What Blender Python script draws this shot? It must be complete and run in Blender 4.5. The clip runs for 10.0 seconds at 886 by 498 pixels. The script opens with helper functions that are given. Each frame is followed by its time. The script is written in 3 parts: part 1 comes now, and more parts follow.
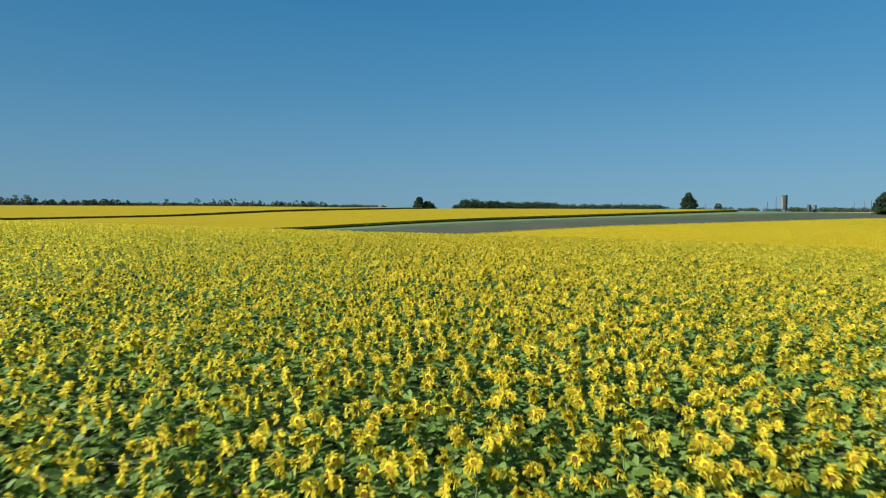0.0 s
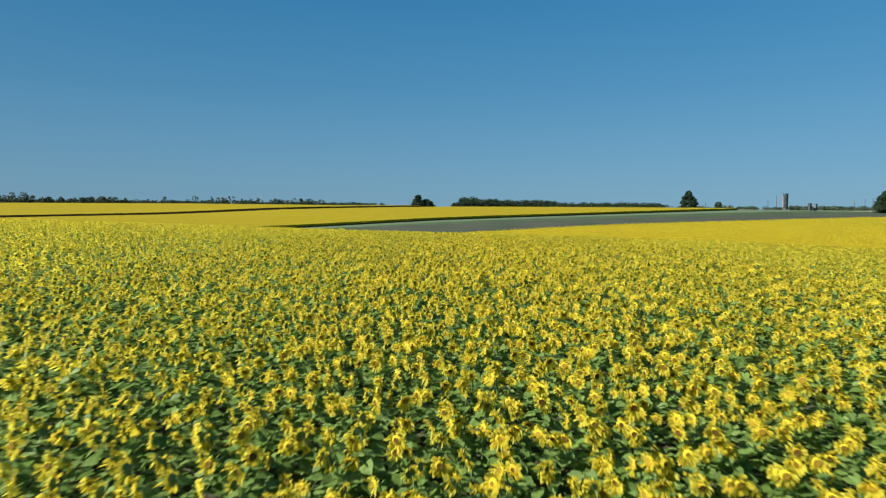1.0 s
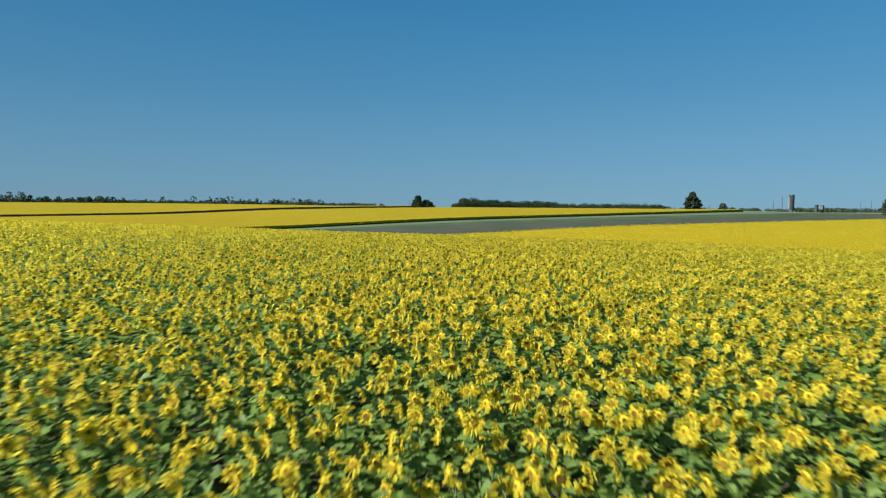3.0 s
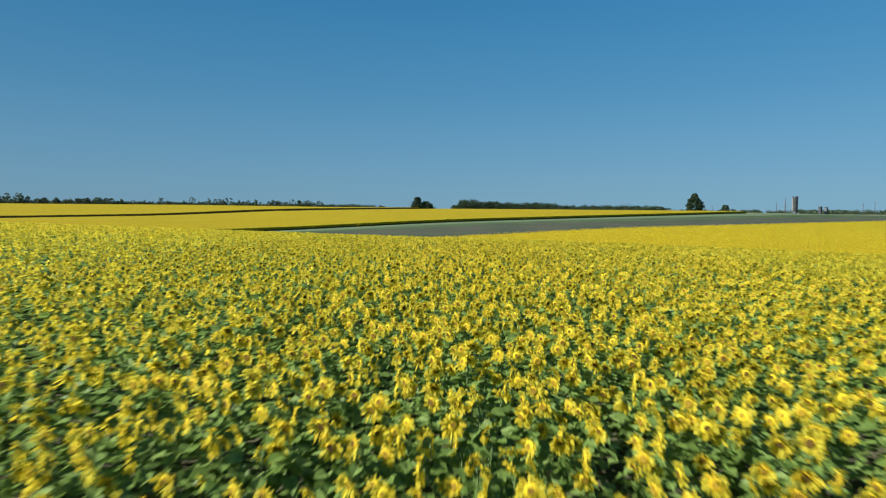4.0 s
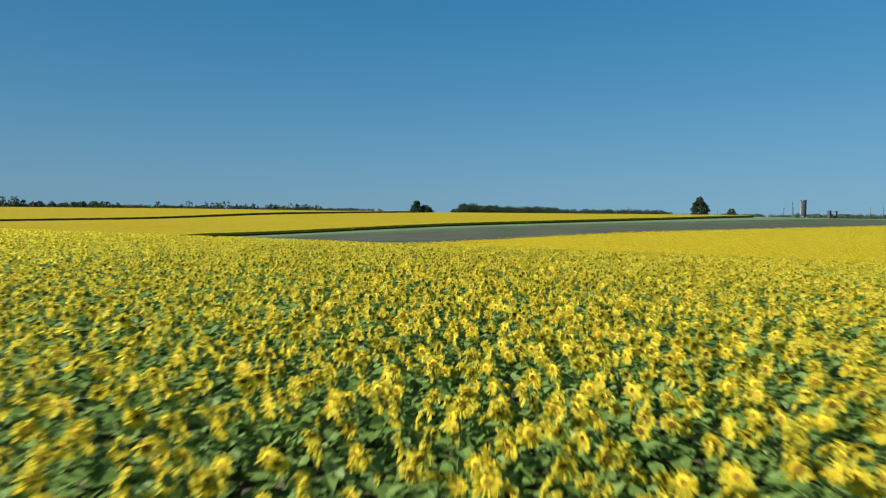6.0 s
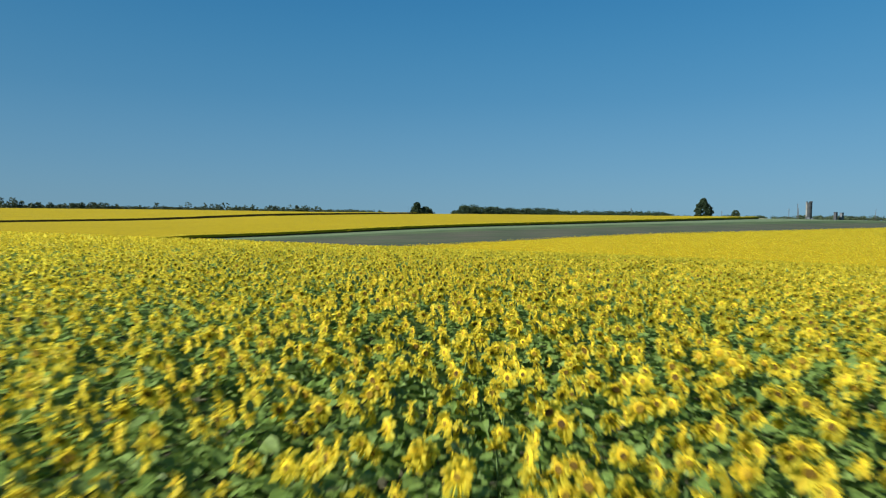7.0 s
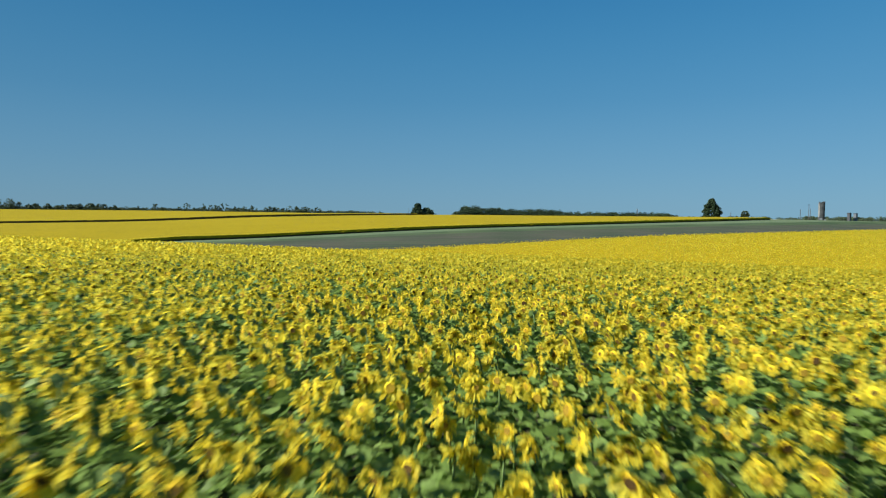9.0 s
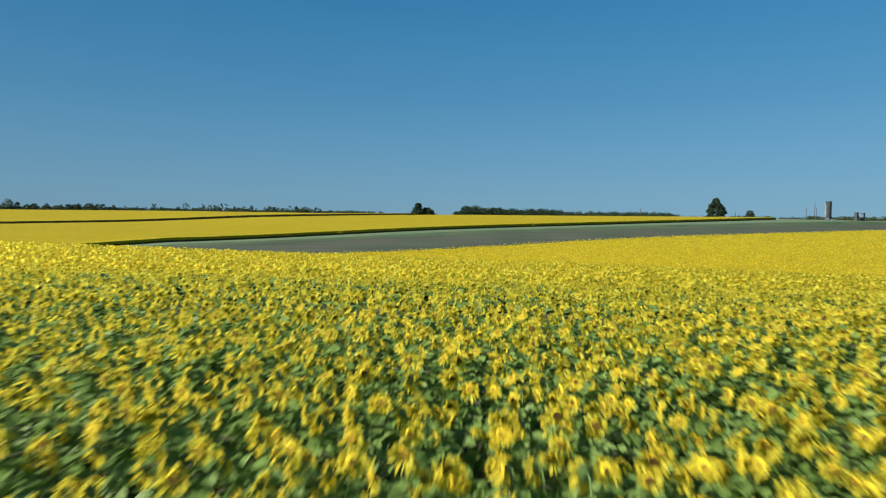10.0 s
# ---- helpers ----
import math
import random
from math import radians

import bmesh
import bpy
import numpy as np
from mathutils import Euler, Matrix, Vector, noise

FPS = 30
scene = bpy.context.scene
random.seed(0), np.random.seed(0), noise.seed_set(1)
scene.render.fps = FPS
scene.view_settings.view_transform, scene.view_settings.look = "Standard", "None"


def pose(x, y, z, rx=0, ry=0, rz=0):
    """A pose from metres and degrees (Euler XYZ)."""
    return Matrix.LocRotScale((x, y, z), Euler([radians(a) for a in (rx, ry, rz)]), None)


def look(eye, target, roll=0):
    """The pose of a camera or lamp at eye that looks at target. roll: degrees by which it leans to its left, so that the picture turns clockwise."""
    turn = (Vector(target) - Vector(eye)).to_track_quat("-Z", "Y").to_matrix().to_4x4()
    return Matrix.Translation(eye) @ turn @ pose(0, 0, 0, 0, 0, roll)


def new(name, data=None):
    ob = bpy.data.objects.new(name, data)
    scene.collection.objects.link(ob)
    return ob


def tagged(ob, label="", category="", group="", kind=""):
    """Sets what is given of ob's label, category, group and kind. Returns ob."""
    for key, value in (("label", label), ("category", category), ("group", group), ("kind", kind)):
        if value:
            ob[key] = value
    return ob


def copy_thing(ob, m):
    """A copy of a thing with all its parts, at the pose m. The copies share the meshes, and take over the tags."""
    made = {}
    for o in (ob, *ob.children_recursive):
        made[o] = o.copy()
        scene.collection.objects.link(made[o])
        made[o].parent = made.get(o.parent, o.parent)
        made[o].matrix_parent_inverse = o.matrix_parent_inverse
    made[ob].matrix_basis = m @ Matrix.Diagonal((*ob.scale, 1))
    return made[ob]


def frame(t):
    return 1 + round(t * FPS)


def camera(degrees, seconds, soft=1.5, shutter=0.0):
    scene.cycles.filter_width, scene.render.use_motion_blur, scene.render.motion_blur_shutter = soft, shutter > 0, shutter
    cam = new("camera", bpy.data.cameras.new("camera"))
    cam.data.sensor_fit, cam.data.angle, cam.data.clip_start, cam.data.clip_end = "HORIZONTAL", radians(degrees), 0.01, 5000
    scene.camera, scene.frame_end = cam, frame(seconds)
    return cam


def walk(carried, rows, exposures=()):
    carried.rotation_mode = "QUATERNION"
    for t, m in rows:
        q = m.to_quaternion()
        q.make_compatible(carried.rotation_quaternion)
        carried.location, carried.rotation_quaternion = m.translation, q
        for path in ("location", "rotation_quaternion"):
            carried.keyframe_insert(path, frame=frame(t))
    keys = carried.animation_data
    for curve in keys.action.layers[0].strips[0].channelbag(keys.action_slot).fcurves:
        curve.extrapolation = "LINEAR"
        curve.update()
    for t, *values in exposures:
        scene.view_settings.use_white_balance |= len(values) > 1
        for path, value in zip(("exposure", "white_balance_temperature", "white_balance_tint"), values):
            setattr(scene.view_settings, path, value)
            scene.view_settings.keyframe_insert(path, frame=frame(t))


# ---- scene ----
cam = camera(71.0, 10.0, soft=1.2, shutter=0.5)
PATH = [
    (0, (0.039, 0.655, 4.414), (0.0375, 3.550, 4.2331), 0.20),
    (0.5, (0.194, 2.116, 4.397), (0.1947, 5.010, 4.2108), 0.29),
    (1, (0.325, 3.790, 4.365), (0.3289, 6.684, 4.1750), 0.29),
    (1.5, (0.451, 5.675, 4.321), (0.4541, 8.569, 4.1299), 0.34),
    (2, (0.603, 7.740, 4.269), (0.6064, 10.634, 4.0782), 0.34),
    (2.5, (0.784, 9.954, 4.215), (0.7869, 12.848, 4.0263), 0.40),
    (4, (1.333, 17.674, 4.057), (1.3363, 20.568, 3.8789), 0.49),
    (4.5, (1.549, 20.583, 4.015), (1.5527, 23.478, 3.8412), 0.49),
    (5, (1.772, 23.599, 3.956), (1.7761, 26.494, 3.7866), 0.50),
    (5.5, (1.956, 26.567, 3.914), (1.9606, 29.463, 3.7497), 0.53),
    (7, (2.561, 36.141, 3.770), (2.5621, 39.038, 3.6176), 0.57),
    (7.5, (2.791, 39.568, 3.682), (2.7910, 42.465, 3.5322), 0.60),
    (8, (3.035, 42.950, 3.580), (3.0319, 45.848, 3.4332), 0.54),
    (8.5, (3.290, 46.055, 3.488), (3.2857, 48.952, 3.3418), 0.55),
    (9, (3.545, 49.345, 3.412), (3.5380, 52.241, 3.2664), 0.56),
    (9.5, (3.798, 52.641, 3.325), (3.7899, 55.538, 3.1798), 0.57),
    (9.7, (3.897, 53.975, 3.388), (3.8882, 56.872, 3.2424), 0.55),
    (10, (4.069, 56.005, 3.621), (4.0579, 58.900, 3.4741), 0.52),
]
walk(cam, [(t, look(eye, target, roll)) for t, eye, target, roll in PATH])

# ---- light: a clear morning sky, the sun to the left ----
SUN_AZ, SUN_EL = radians(200), radians(40)      # direction to the sun, from +x counter-clockwise
SKY_TONES = [(0.0, (0.155, 0.345, 0.49)), (0.08, (0.125, 0.325, 0.51)), (0.18, (0.07, 0.27, 0.48)), (0.34, (0.022, 0.20, 0.43)), (1.0, (0.02, 0.10, 0.32))]
world = bpy.data.worlds.new("sky")
scene.world = world
world.use_nodes = True
wn, wl = world.node_tree.nodes, world.node_tree.links
sky = wn.new("ShaderNodeTexSky")
sky.sky_type = "NISHITA"
sky.sun_disc = False
sky.sun_elevation = SUN_EL
sky.sun_rotation = radians(90) - SUN_AZ
sky.altitude, sky.air_density, sky.dust_density, sky.ozone_density = 300, 1.0, 0.3, 3.0
# the haze-free blue of the day: colour by height over the horizon, laid over the sky model
geo = wn.new("ShaderNodeTexCoord")
sep = wn.new("ShaderNodeSeparateXYZ")
wl.new(geo.outputs["Generated"], sep.inputs[0])
tone = wn.new("ShaderNodeValToRGB")
tone.color_ramp.interpolation = "B_SPLINE"
while len(tone.color_ramp.elements) < 5:
    tone.color_ramp.elements.new(0.5)
for e, (p, c) in zip(tone.color_ramp.elements, SKY_TONES):
    e.position, e.color = p, (*c, 1)
wl.new(sep.outputs[2], tone.inputs["Fac"])
gain = wn.new("ShaderNodeMix")
gain.data_type, gain.blend_type = "RGBA", "MIX"
gain.inputs[0].default_value = 0.88
wl.new(sky.outputs["Color"], gain.inputs[6])
scale = wn.new("ShaderNodeVectorMath")
scale.operation = "SCALE"
# the sky brightens a little towards +x
lean = wn.new("ShaderNodeMath")
lean.operation = "MULTIPLY_ADD"
lean.inputs[1].default_value, lean.inputs[2].default_value = 2.6, 14.5
wl.new(sep.outputs[0], lean.inputs[0])
wl.new(lean.outputs[0], scale.inputs["Scale"])
wl.new(tone.outputs["Color"], scale.inputs[0])
wl.new(scale.outputs[0], gain.inputs[7])
wl.new(gain.outputs[2], wn["Background"].inputs["Color"])
wn["Background"].inputs["Strength"].default_value = 0.0406
sun_dir = Vector((math.cos(SUN_EL) * math.cos(SUN_AZ), math.cos(SUN_EL) * math.sin(SUN_AZ), math.sin(SUN_EL)))
sun = new("sun", bpy.data.lights.new("sun", "SUN"))
sun.data.energy, sun.data.angle, sun.data.color = 5.4, radians(0.5), (1.0, 0.965, 0.89)
sun.matrix_world = look(sun_dir * 100, (0, 0, 0))
scene.view_settings.exposure = 0.8


# ---- materials ----
def material(name, rough=0.6, spec=0.3):
    m = bpy.data.materials.new(name)
    m.use_nodes = True
    b = m.node_tree.nodes["Principled BSDF"]
    b.inputs["Roughness"].default_value = rough
    b.inputs["Specular IOR Level"].default_value = spec
    return m, m.node_tree.nodes, m.node_tree.links, b


def ramp(nodes, stops):
    r = nodes.new("ShaderNodeValToRGB")
    while len(r.color_ramp.elements) < len(stops):
        r.color_ramp.elements.new(0.5)
    for e, (p, c) in zip(r.color_ramp.elements, stops):
        e.position, e.color = p, (*c, 1)
    return r


def tex_noise(nodes, links, scale, detail=3.0, coord="Object"):
    tc = nodes.new("ShaderNodeTexCoord")
    n = nodes.new("ShaderNodeTexNoise")
    n.inputs["Scale"].default_value, n.inputs["Detail"].default_value = scale, detail
    links.new(tc.outputs[coord], n.inputs["Vector"])
    return n


def mix_color(nodes, links, fac, a, b, mode="MIX"):
    m = nodes.new("ShaderNodeMix")
    m.data_type, m.blend_type = "RGBA", mode
    for sock, v in ((m.inputs[0], fac), (m.inputs[6], a), (m.inputs[7], b)):
        if isinstance(v, (int, float)):
            sock.default_value = v
        elif isinstance(v, tuple):
            sock.default_value = (*v, 1)
        else:
            links.new(v, sock)
    return m.outputs[2]


def math_node(nodes, links, op, a, b=0.0, c=0.0, clamp=False):
    m = nodes.new("ShaderNodeMath")
    m.operation, m.use_clamp = op, clamp
    for sock, v in zip(m.inputs, (a, b, c)):
        if isinstance(v, (int, float)):
            sock.default_value = v
        else:
            links.new(v, sock)
    return m.outputs[0]


def bump(nodes, links, bsdf, height, strength, distance):
    b = nodes.new("ShaderNodeBump")
    b.inputs["Strength"].default_value, b.inputs["Distance"].default_value = strength, distance
    links.new(height, b.inputs["Height"])
    links.new(b.outputs["Normal"], bsdf.inputs["Normal"])


def thin(name, stops, translucent, rough, spec, source="island", grain=40.0, grain_to=0.75):
    """A leaf or petal: colour varies from piece to piece and in its grain, and some light comes through."""
    m, nodes, links, b = material(name, rough, spec)
    if source == "island":
        rnd = nodes.new("ShaderNodeNewGeometry").outputs["Random Per Island"]
    else:
        rnd = nodes.new("ShaderNodeObjectInfo").outputs["Random"]
    col = ramp(nodes, stops)
    links.new(rnd, col.inputs["Fac"])
    n = tex_noise(nodes, links, grain)
    shade = ramp(nodes, [(0.3, (grain_to,) * 3), (0.7, (1, 1, 1))])
    links.new(n.outputs["Fac"], shade.inputs["Fac"])
    out = mix_color(nodes, links, 1.0, col.outputs["Color"], shade.outputs["Color"], "MULTIPLY")
    links.new(out, b.inputs["Base Color"])
    tr = nodes.new("ShaderNodeBsdfTranslucent")
    links.new(out, tr.inputs["Color"])
    mx = nodes.new("ShaderNodeMixShader")
    mx.inputs["Fac"].default_value = translucent
    links.new(b.outputs["BSDF"], mx.inputs[1])
    links.new(tr.outputs["BSDF"], mx.inputs[2])
    links.new(mx.outputs["Shader"], nodes["Material Output"].inputs["Surface"])
    bump(nodes, links, b, n.outputs["Fac"], 0.3, 0.004)
    return m


PETAL = thin("petal", [(0.0, (0.77, 0.590, 0.040)), (0.5, (0.82, 0.700, 0.058)), (1.0, (0.84, 0.765, 0.088))], 0.62, 0.55, 0.2)
LEAF = thin("leaf", [(0.0, (0.148, 0.240, 0.049)), (0.5, (0.206, 0.328, 0.074)), (1.0, (0.284, 0.412, 0.114))], 0.50, 0.5, 0.22, grain=18.0, grain_to=0.65)
STEM = thin("stem", [(0.0, (0.10, 0.17, 0.05)), (1.0, (0.16, 0.24, 0.08))], 0.0, 0.6, 0.3)
DISC = thin("seed_disc", [(0.0, (0.085, 0.050, 0.018)), (0.4, (0.21, 0.130, 0.022)), (1.0, (0.46, 0.31, 0.028))], 0.0, 0.9, 0.1, grain=160.0, grain_to=0.4)
FLORET = thin("floret_ring", [(0.0, (0.56, 0.38, 0.016)), (1.0, (0.78, 0.62, 0.030))], 0.0, 0.8, 0.15, grain=160.0, grain_to=0.5)
BRACT = thin("bract", [(0.0, (0.10, 0.17, 0.035)), (1.0, (0.17, 0.25, 0.06))], 0.15, 0.6, 0.3)
PLANT_MATS = [PETAL, DISC, FLORET, LEAF, STEM, BRACT]


# ---- ground ----
# near field: height of the soil along the flight, then the valley and the far slope in (n, s),
# n across the field borders and s along them
NEAR_Y = [-1200, -15, 0, 9, 18, 26, 36, 48, 60, 75, 87, 96, 105, 116, 130, 160, 190]
NEAR_Z = [-4.35, -0.70, -0.37, -0.16, 0.08, 0.17, 0.16, 0.25, 0.08, 0.02, -0.54, -1.03, -1.45, -1.85, -2.31, -3.40, -4.35]
near_axis = np.arange(-1200, 191, 0.5)
near_line = np.interp(near_axis, NEAR_Y, NEAR_Z)
near_line = np.convolve(np.pad(near_line, 16, mode="edge"), np.ones(33) / 33, "valid")
FAR_N = [87, 145, 217.5, 261, 362.5, 522, 725, 1160, 2175]
FAR_S = [-580, -145, 72.5, 159.5, 290, 420.5, 652.5, 1015, 1740]
FAR_Z = [
    [-8.5, -7.4, -8.91, -6.62, -2.26, -2.17, -0.57, 0.27, 1.03],
    [-7.75, -6.06, -4.14, -2.33, -2.71, -3.04, -0.21, 0.94, 1.02],
    [-7.9, -6.28, -3.61, -0.64, 1.91, 3.29, 2.65, 2.95, 2.46],
    [-8.4, -7.7, -5.6, -1.7, 1.4, 4.65, 3.25, 3.29, 2.44],
    [-7.0, -5.4, -2.5, 0.3, 3.0, 4.75, 3.17, 3.28, 2.44],
    [-9.9, -7.1, -2.2, 2.55, 5.25, 4.9, 4.8, 3.83, 2.46],
    [-2.4, 0.95, 2.9, 4.5, 5.2, 5.52, 5.21, 3.9, 2.48],
    [8.4, 9.2, 9.5, 9.3, 8.4, 7.8, 5.28, 3.92, 2.49],
    [11.9, 11.9, 11.9, 11.0, 10.3, 8.16, 5.35, 3.93, 2.49],
]
fn, fs = np.arange(80, 2201, 15.0), np.arange(-600, 1801, 15.0)
step1 = np.array([np.interp(fs, FAR_S, row) for row in FAR_Z])
far_grid = np.array([np.interp(fn, FAR_N, step1[:, k]) for k in range(len(fs))]).T
for _ in range(2):
    p = np.pad(far_grid, 1, mode="edge")
    far_grid = sum(p[1 + i:1 + i + len(fn), 1 + j:1 + j + len(fs)] for i in (-1, 0, 1) for j in (-1, 0, 1)) / 9
ALONG, ACROSS = np.array([0.853, 0.522]), np.array([-0.522, 0.853])


def ground_z(x, y):
    x, y = np.asarray(x, float), np.asarray(y, float)
    near = np.interp(y, near_axis, near_line) - 0.031 * (np.clip(x, -130, 130) - 3) - 0.00005 * np.clip(x, -130, 130) ** 2
    near = near - np.interp(x, [-30, -8, 6, 22], [0.27, 0.20, 0.10, 0.0]) * np.interp(y, [52, 80], [0, 1])
    # the cross fall is gentler along the flight
    near = near + np.interp(y, [0, 25, 42, 54, 70, 82], [0.022, 0.015, 0.014, 0.010, 0.008, 0.0]) * np.clip(x - 3, -12, 12) * np.interp(np.abs(x - 3), [12, 40], [1, 0])
    n = np.clip((x * ACROSS[0] + y * ACROSS[1] - 80) / 15, 0, len(fn) - 1.001)
    s = np.clip((x * ALONG[0] + y * ALONG[1] + 600) / 15, 0, len(fs) - 1.001)
    i, j = n.astype(int), s.astype(int)
    u, v = n - i, s - j
    far = (far_grid[i, j] * (1 - u) * (1 - v) + far_grid[i + 1, j] * u * (1 - v) + far_grid[i, j + 1] * (1 - u) * v + far_grid[i + 1, j + 1] * u * v)
    w = np.clip((y - 113) / 58, 0, 1)
    w = w * w * (3 - 2 * w)
    hollow = 2.2 * np.interp(s * 15 - 600, [-300, -120, 15, 60], [0, 1, 1, 0]) * np.interp(n * 15 + 80, [190, 235, 275, 310], [0, 1, 1, 0])
    far = far - hollow
    swell = 0.5 * np.interp(y, [112, 128, 158, 185], [0, 1, 1, 0]) * np.interp(x, [-22, -8, 4], [1, 0.5, 0])
    return near * (1 - w) + far * w + swell


def line_side(p, q):
    """a, b, c of a x + b y - c, the metres by which a point lies beyond the line from p to q."""
    d = Vector((q[0] - p[0], q[1] - p[1])).normalized()
    return -d.y, d.x, -d.y * p[0] + d.x * p[1]


EDGE_RIGHT = line_side((5.8, 181.2), (217.5, 333.5))     # far edge of the near sunflower field
EDGE_GREEN = line_side((2.9, 261), (224.8, 391.5))     # ploughed land to pale green strip
EDGE_FIELD = line_side((-74, 261), (217.5, 442.2))   # near edge of the second sunflower field
EDGE_BACK = line_side((-308.8, 435), (-43.5, 580))   # near edge of the third sunflower field


def beyond(edge, x, y):
    return edge[0] * x + edge[1] * y - edge[2]


def make_mesh(name, verts, tris, mats, index=None, smooth=False):
    me = bpy.data.meshes.new(name)
    verts, tris = np.asarray(verts, np.float32), np.asarray(tris, np.int32)
    k = tris.shape[1]
    me.vertices.add(len(verts))
    me.loops.add(len(tris) * k)
    me.polygons.add(len(tris))
    me.vertices.foreach_set("co", verts.ravel())
    me.loops.foreach_set("vertex_index", tris.ravel())
    me.polygons.foreach_set("loop_start", np.arange(0, len(tris) * k, k, dtype=np.int32))
    for m in mats:
        me.materials.append(m)
    if index is not None:
        me.polygons.foreach_set("material_index", np.asarray(index, np.int32))
    me.polygons.foreach_set("use_smooth", np.full(len(tris), smooth))
    me.update(calc_edges=True)
    me.validate()
    return me


def grid_faces(rows, cols):
    a = (np.arange(rows - 1)[:, None] * cols + np.arange(cols - 1)[None, :]).ravel()
    return np.stack([a, a + 1, a + cols + 1, a + cols], 1)


def graded(stops):
    out = []
    for (a, step), (b, _) in zip(stops, stops[1:]):
        out += list(np.arange(a, b, step))
    return np.array(out + [stops[-1][0]])


def soil_material():
    m, nodes, links, b = material("land", 0.95, 0.1)
    pos = nodes.new("ShaderNodeNewGeometry").outputs["Position"]
    sep = nodes.new("ShaderNodeSeparateXYZ")
    links.new(pos, sep.inputs[0])
    fine, wide = tex_noise(nodes, links, 1.3, 6), tex_noise(nodes, links, 0.06, 4)

    def side(edge, soft, wobble):
        v = math_node(nodes, links, "MULTIPLY", sep.outputs[0], edge[0])
        v = math_node(nodes, links, "MULTIPLY_ADD", sep.outputs[1], edge[1], v)
        v = math_node(nodes, links, "SUBTRACT", v, edge[2])
        w = math_node(nodes, links, "MULTIPLY_ADD", wide.outputs["Fac"], wobble, -wobble / 2)
        v = math_node(nodes, links, "ADD", v, w)
        return math_node(nodes, links, "MULTIPLY_ADD", v, 1 / soft, 0.5, clamp=True)

    def patchy(dark, light, source):
        r = ramp(nodes, [(0.32, dark), (0.68, light)])
        links.new(source.outputs["Fac"], r.inputs["Fac"])
        return r.outputs["Color"]

    def step_of(source, low, high):
        r = ramp(nodes, [(low, (0, 0, 0)), (high, (1, 1, 1))])
        links.new(source.outputs["Fac"], r.inputs["Fac"])
        return r.outputs["Color"]

    earth = patchy((0.045, 0.046, 0.028), (0.085, 0.080, 0.048), fine)
    # drilled and tilled streaks along the ploughed land
    tc, mp, streak = nodes.new("ShaderNodeTexCoord"), nodes.new("ShaderNodeMapping"), nodes.new("ShaderNodeTexNoise")
    mp.inputs["Rotation"].default_value = (0, 0, -radians(34))
    mp.inputs["Scale"].default_value = (0.012, 0.35, 1)
    links.new(tc.outputs["Object"], mp.inputs["Vector"])
    links.new(mp.outputs["Vector"], streak.inputs["Vector"])
    streak.inputs["Scale"].default_value, streak.inputs["Detail"].default_value = 1.0, 4
    plough = mix_color(nodes, links, 0.55, patchy((0.026, 0.030, 0.020), (0.082, 0.080, 0.056), streak), patchy((0.028, 0.048, 0.026), (0.072, 0.070, 0.052), wide))
    weeds = nodes.new("ShaderNodeTexNoise")
    weeds.inputs["Scale"].default_value, weeds.inputs["Detail"].default_value = 3.0, 5
    links.new(mp.outputs["Vector"], weeds.inputs["Vector"])
    plough = mix_color(nodes, links, step_of(weeds, 0.56, 0.64), plough, (0.050, 0.080, 0.034))
    verge = patchy((0.030, 0.055, 0.024), (0.064, 0.092, 0.040), wide)
    pale = mix_color(nodes, links, 0.5, patchy((0.068, 0.108, 0.055), (0.150, 0.182, 0.108), fine), patchy((0.060, 0.100, 0.050), (0.148, 0.175, 0.105), streak))
    pale = mix_color(nodes, links, step_of(weeds, 0.50, 0.66), pale, (0.055, 0.095, 0.040))
    col = mix_color(nodes, links, side(EDGE_RIGHT, 2.0, 1.0), earth, plough)
    near_green = (EDGE_GREEN[0], EDGE_GREEN[1], EDGE_GREEN[2] - 7)
    strip = (EDGE_GREEN[0], EDGE_GREEN[1], EDGE_GREEN[2] + 15)
    col = mix_color(nodes, links, side(near_green, 3.0, 7.0), col, verge)
    col = mix_color(nodes, links, side(strip, 5.0, 9.0), col, pale)
    far_field = (EDGE_FIELD[0], EDGE_FIELD[1], EDGE_FIELD[2] + 6)
    dry = patchy((0.20, 0.19, 0.11), (0.32, 0.29, 0.18), fine)
    col = mix_color(nodes, links, side(far_field, 3.0, 2.0), col, dry)
    links.new(col, b.inputs["Base Color"])
    bump(nodes, links, b, fine.outputs["Fac"], 0.8, 0.15)
    return m


SOIL = soil_material()
gx = graded([(-4500, 250), (-1300, 50), (-380, 10), (-90, 2.5), (120, 10), (460, 50), (1400, 250), (4500, 1)])
gy = graded([(-1200, 60), (-20, 2.5), (210, 6), (600, 25), (1500, 80), (2300, 250), (4600, 1)])
X, Y = np.meshgrid(gx, gy)
ground = new("ground", make_mesh("ground", np.stack([X.ravel(), Y.ravel(), ground_z(X, Y).ravel()], 1), grid_faces(len(gy), len(gx)), [SOIL], smooth=True))
tagged(ground, "rolling farmland with dark soil, grey ploughed land and a pale green verge", "ground", kind="structure")


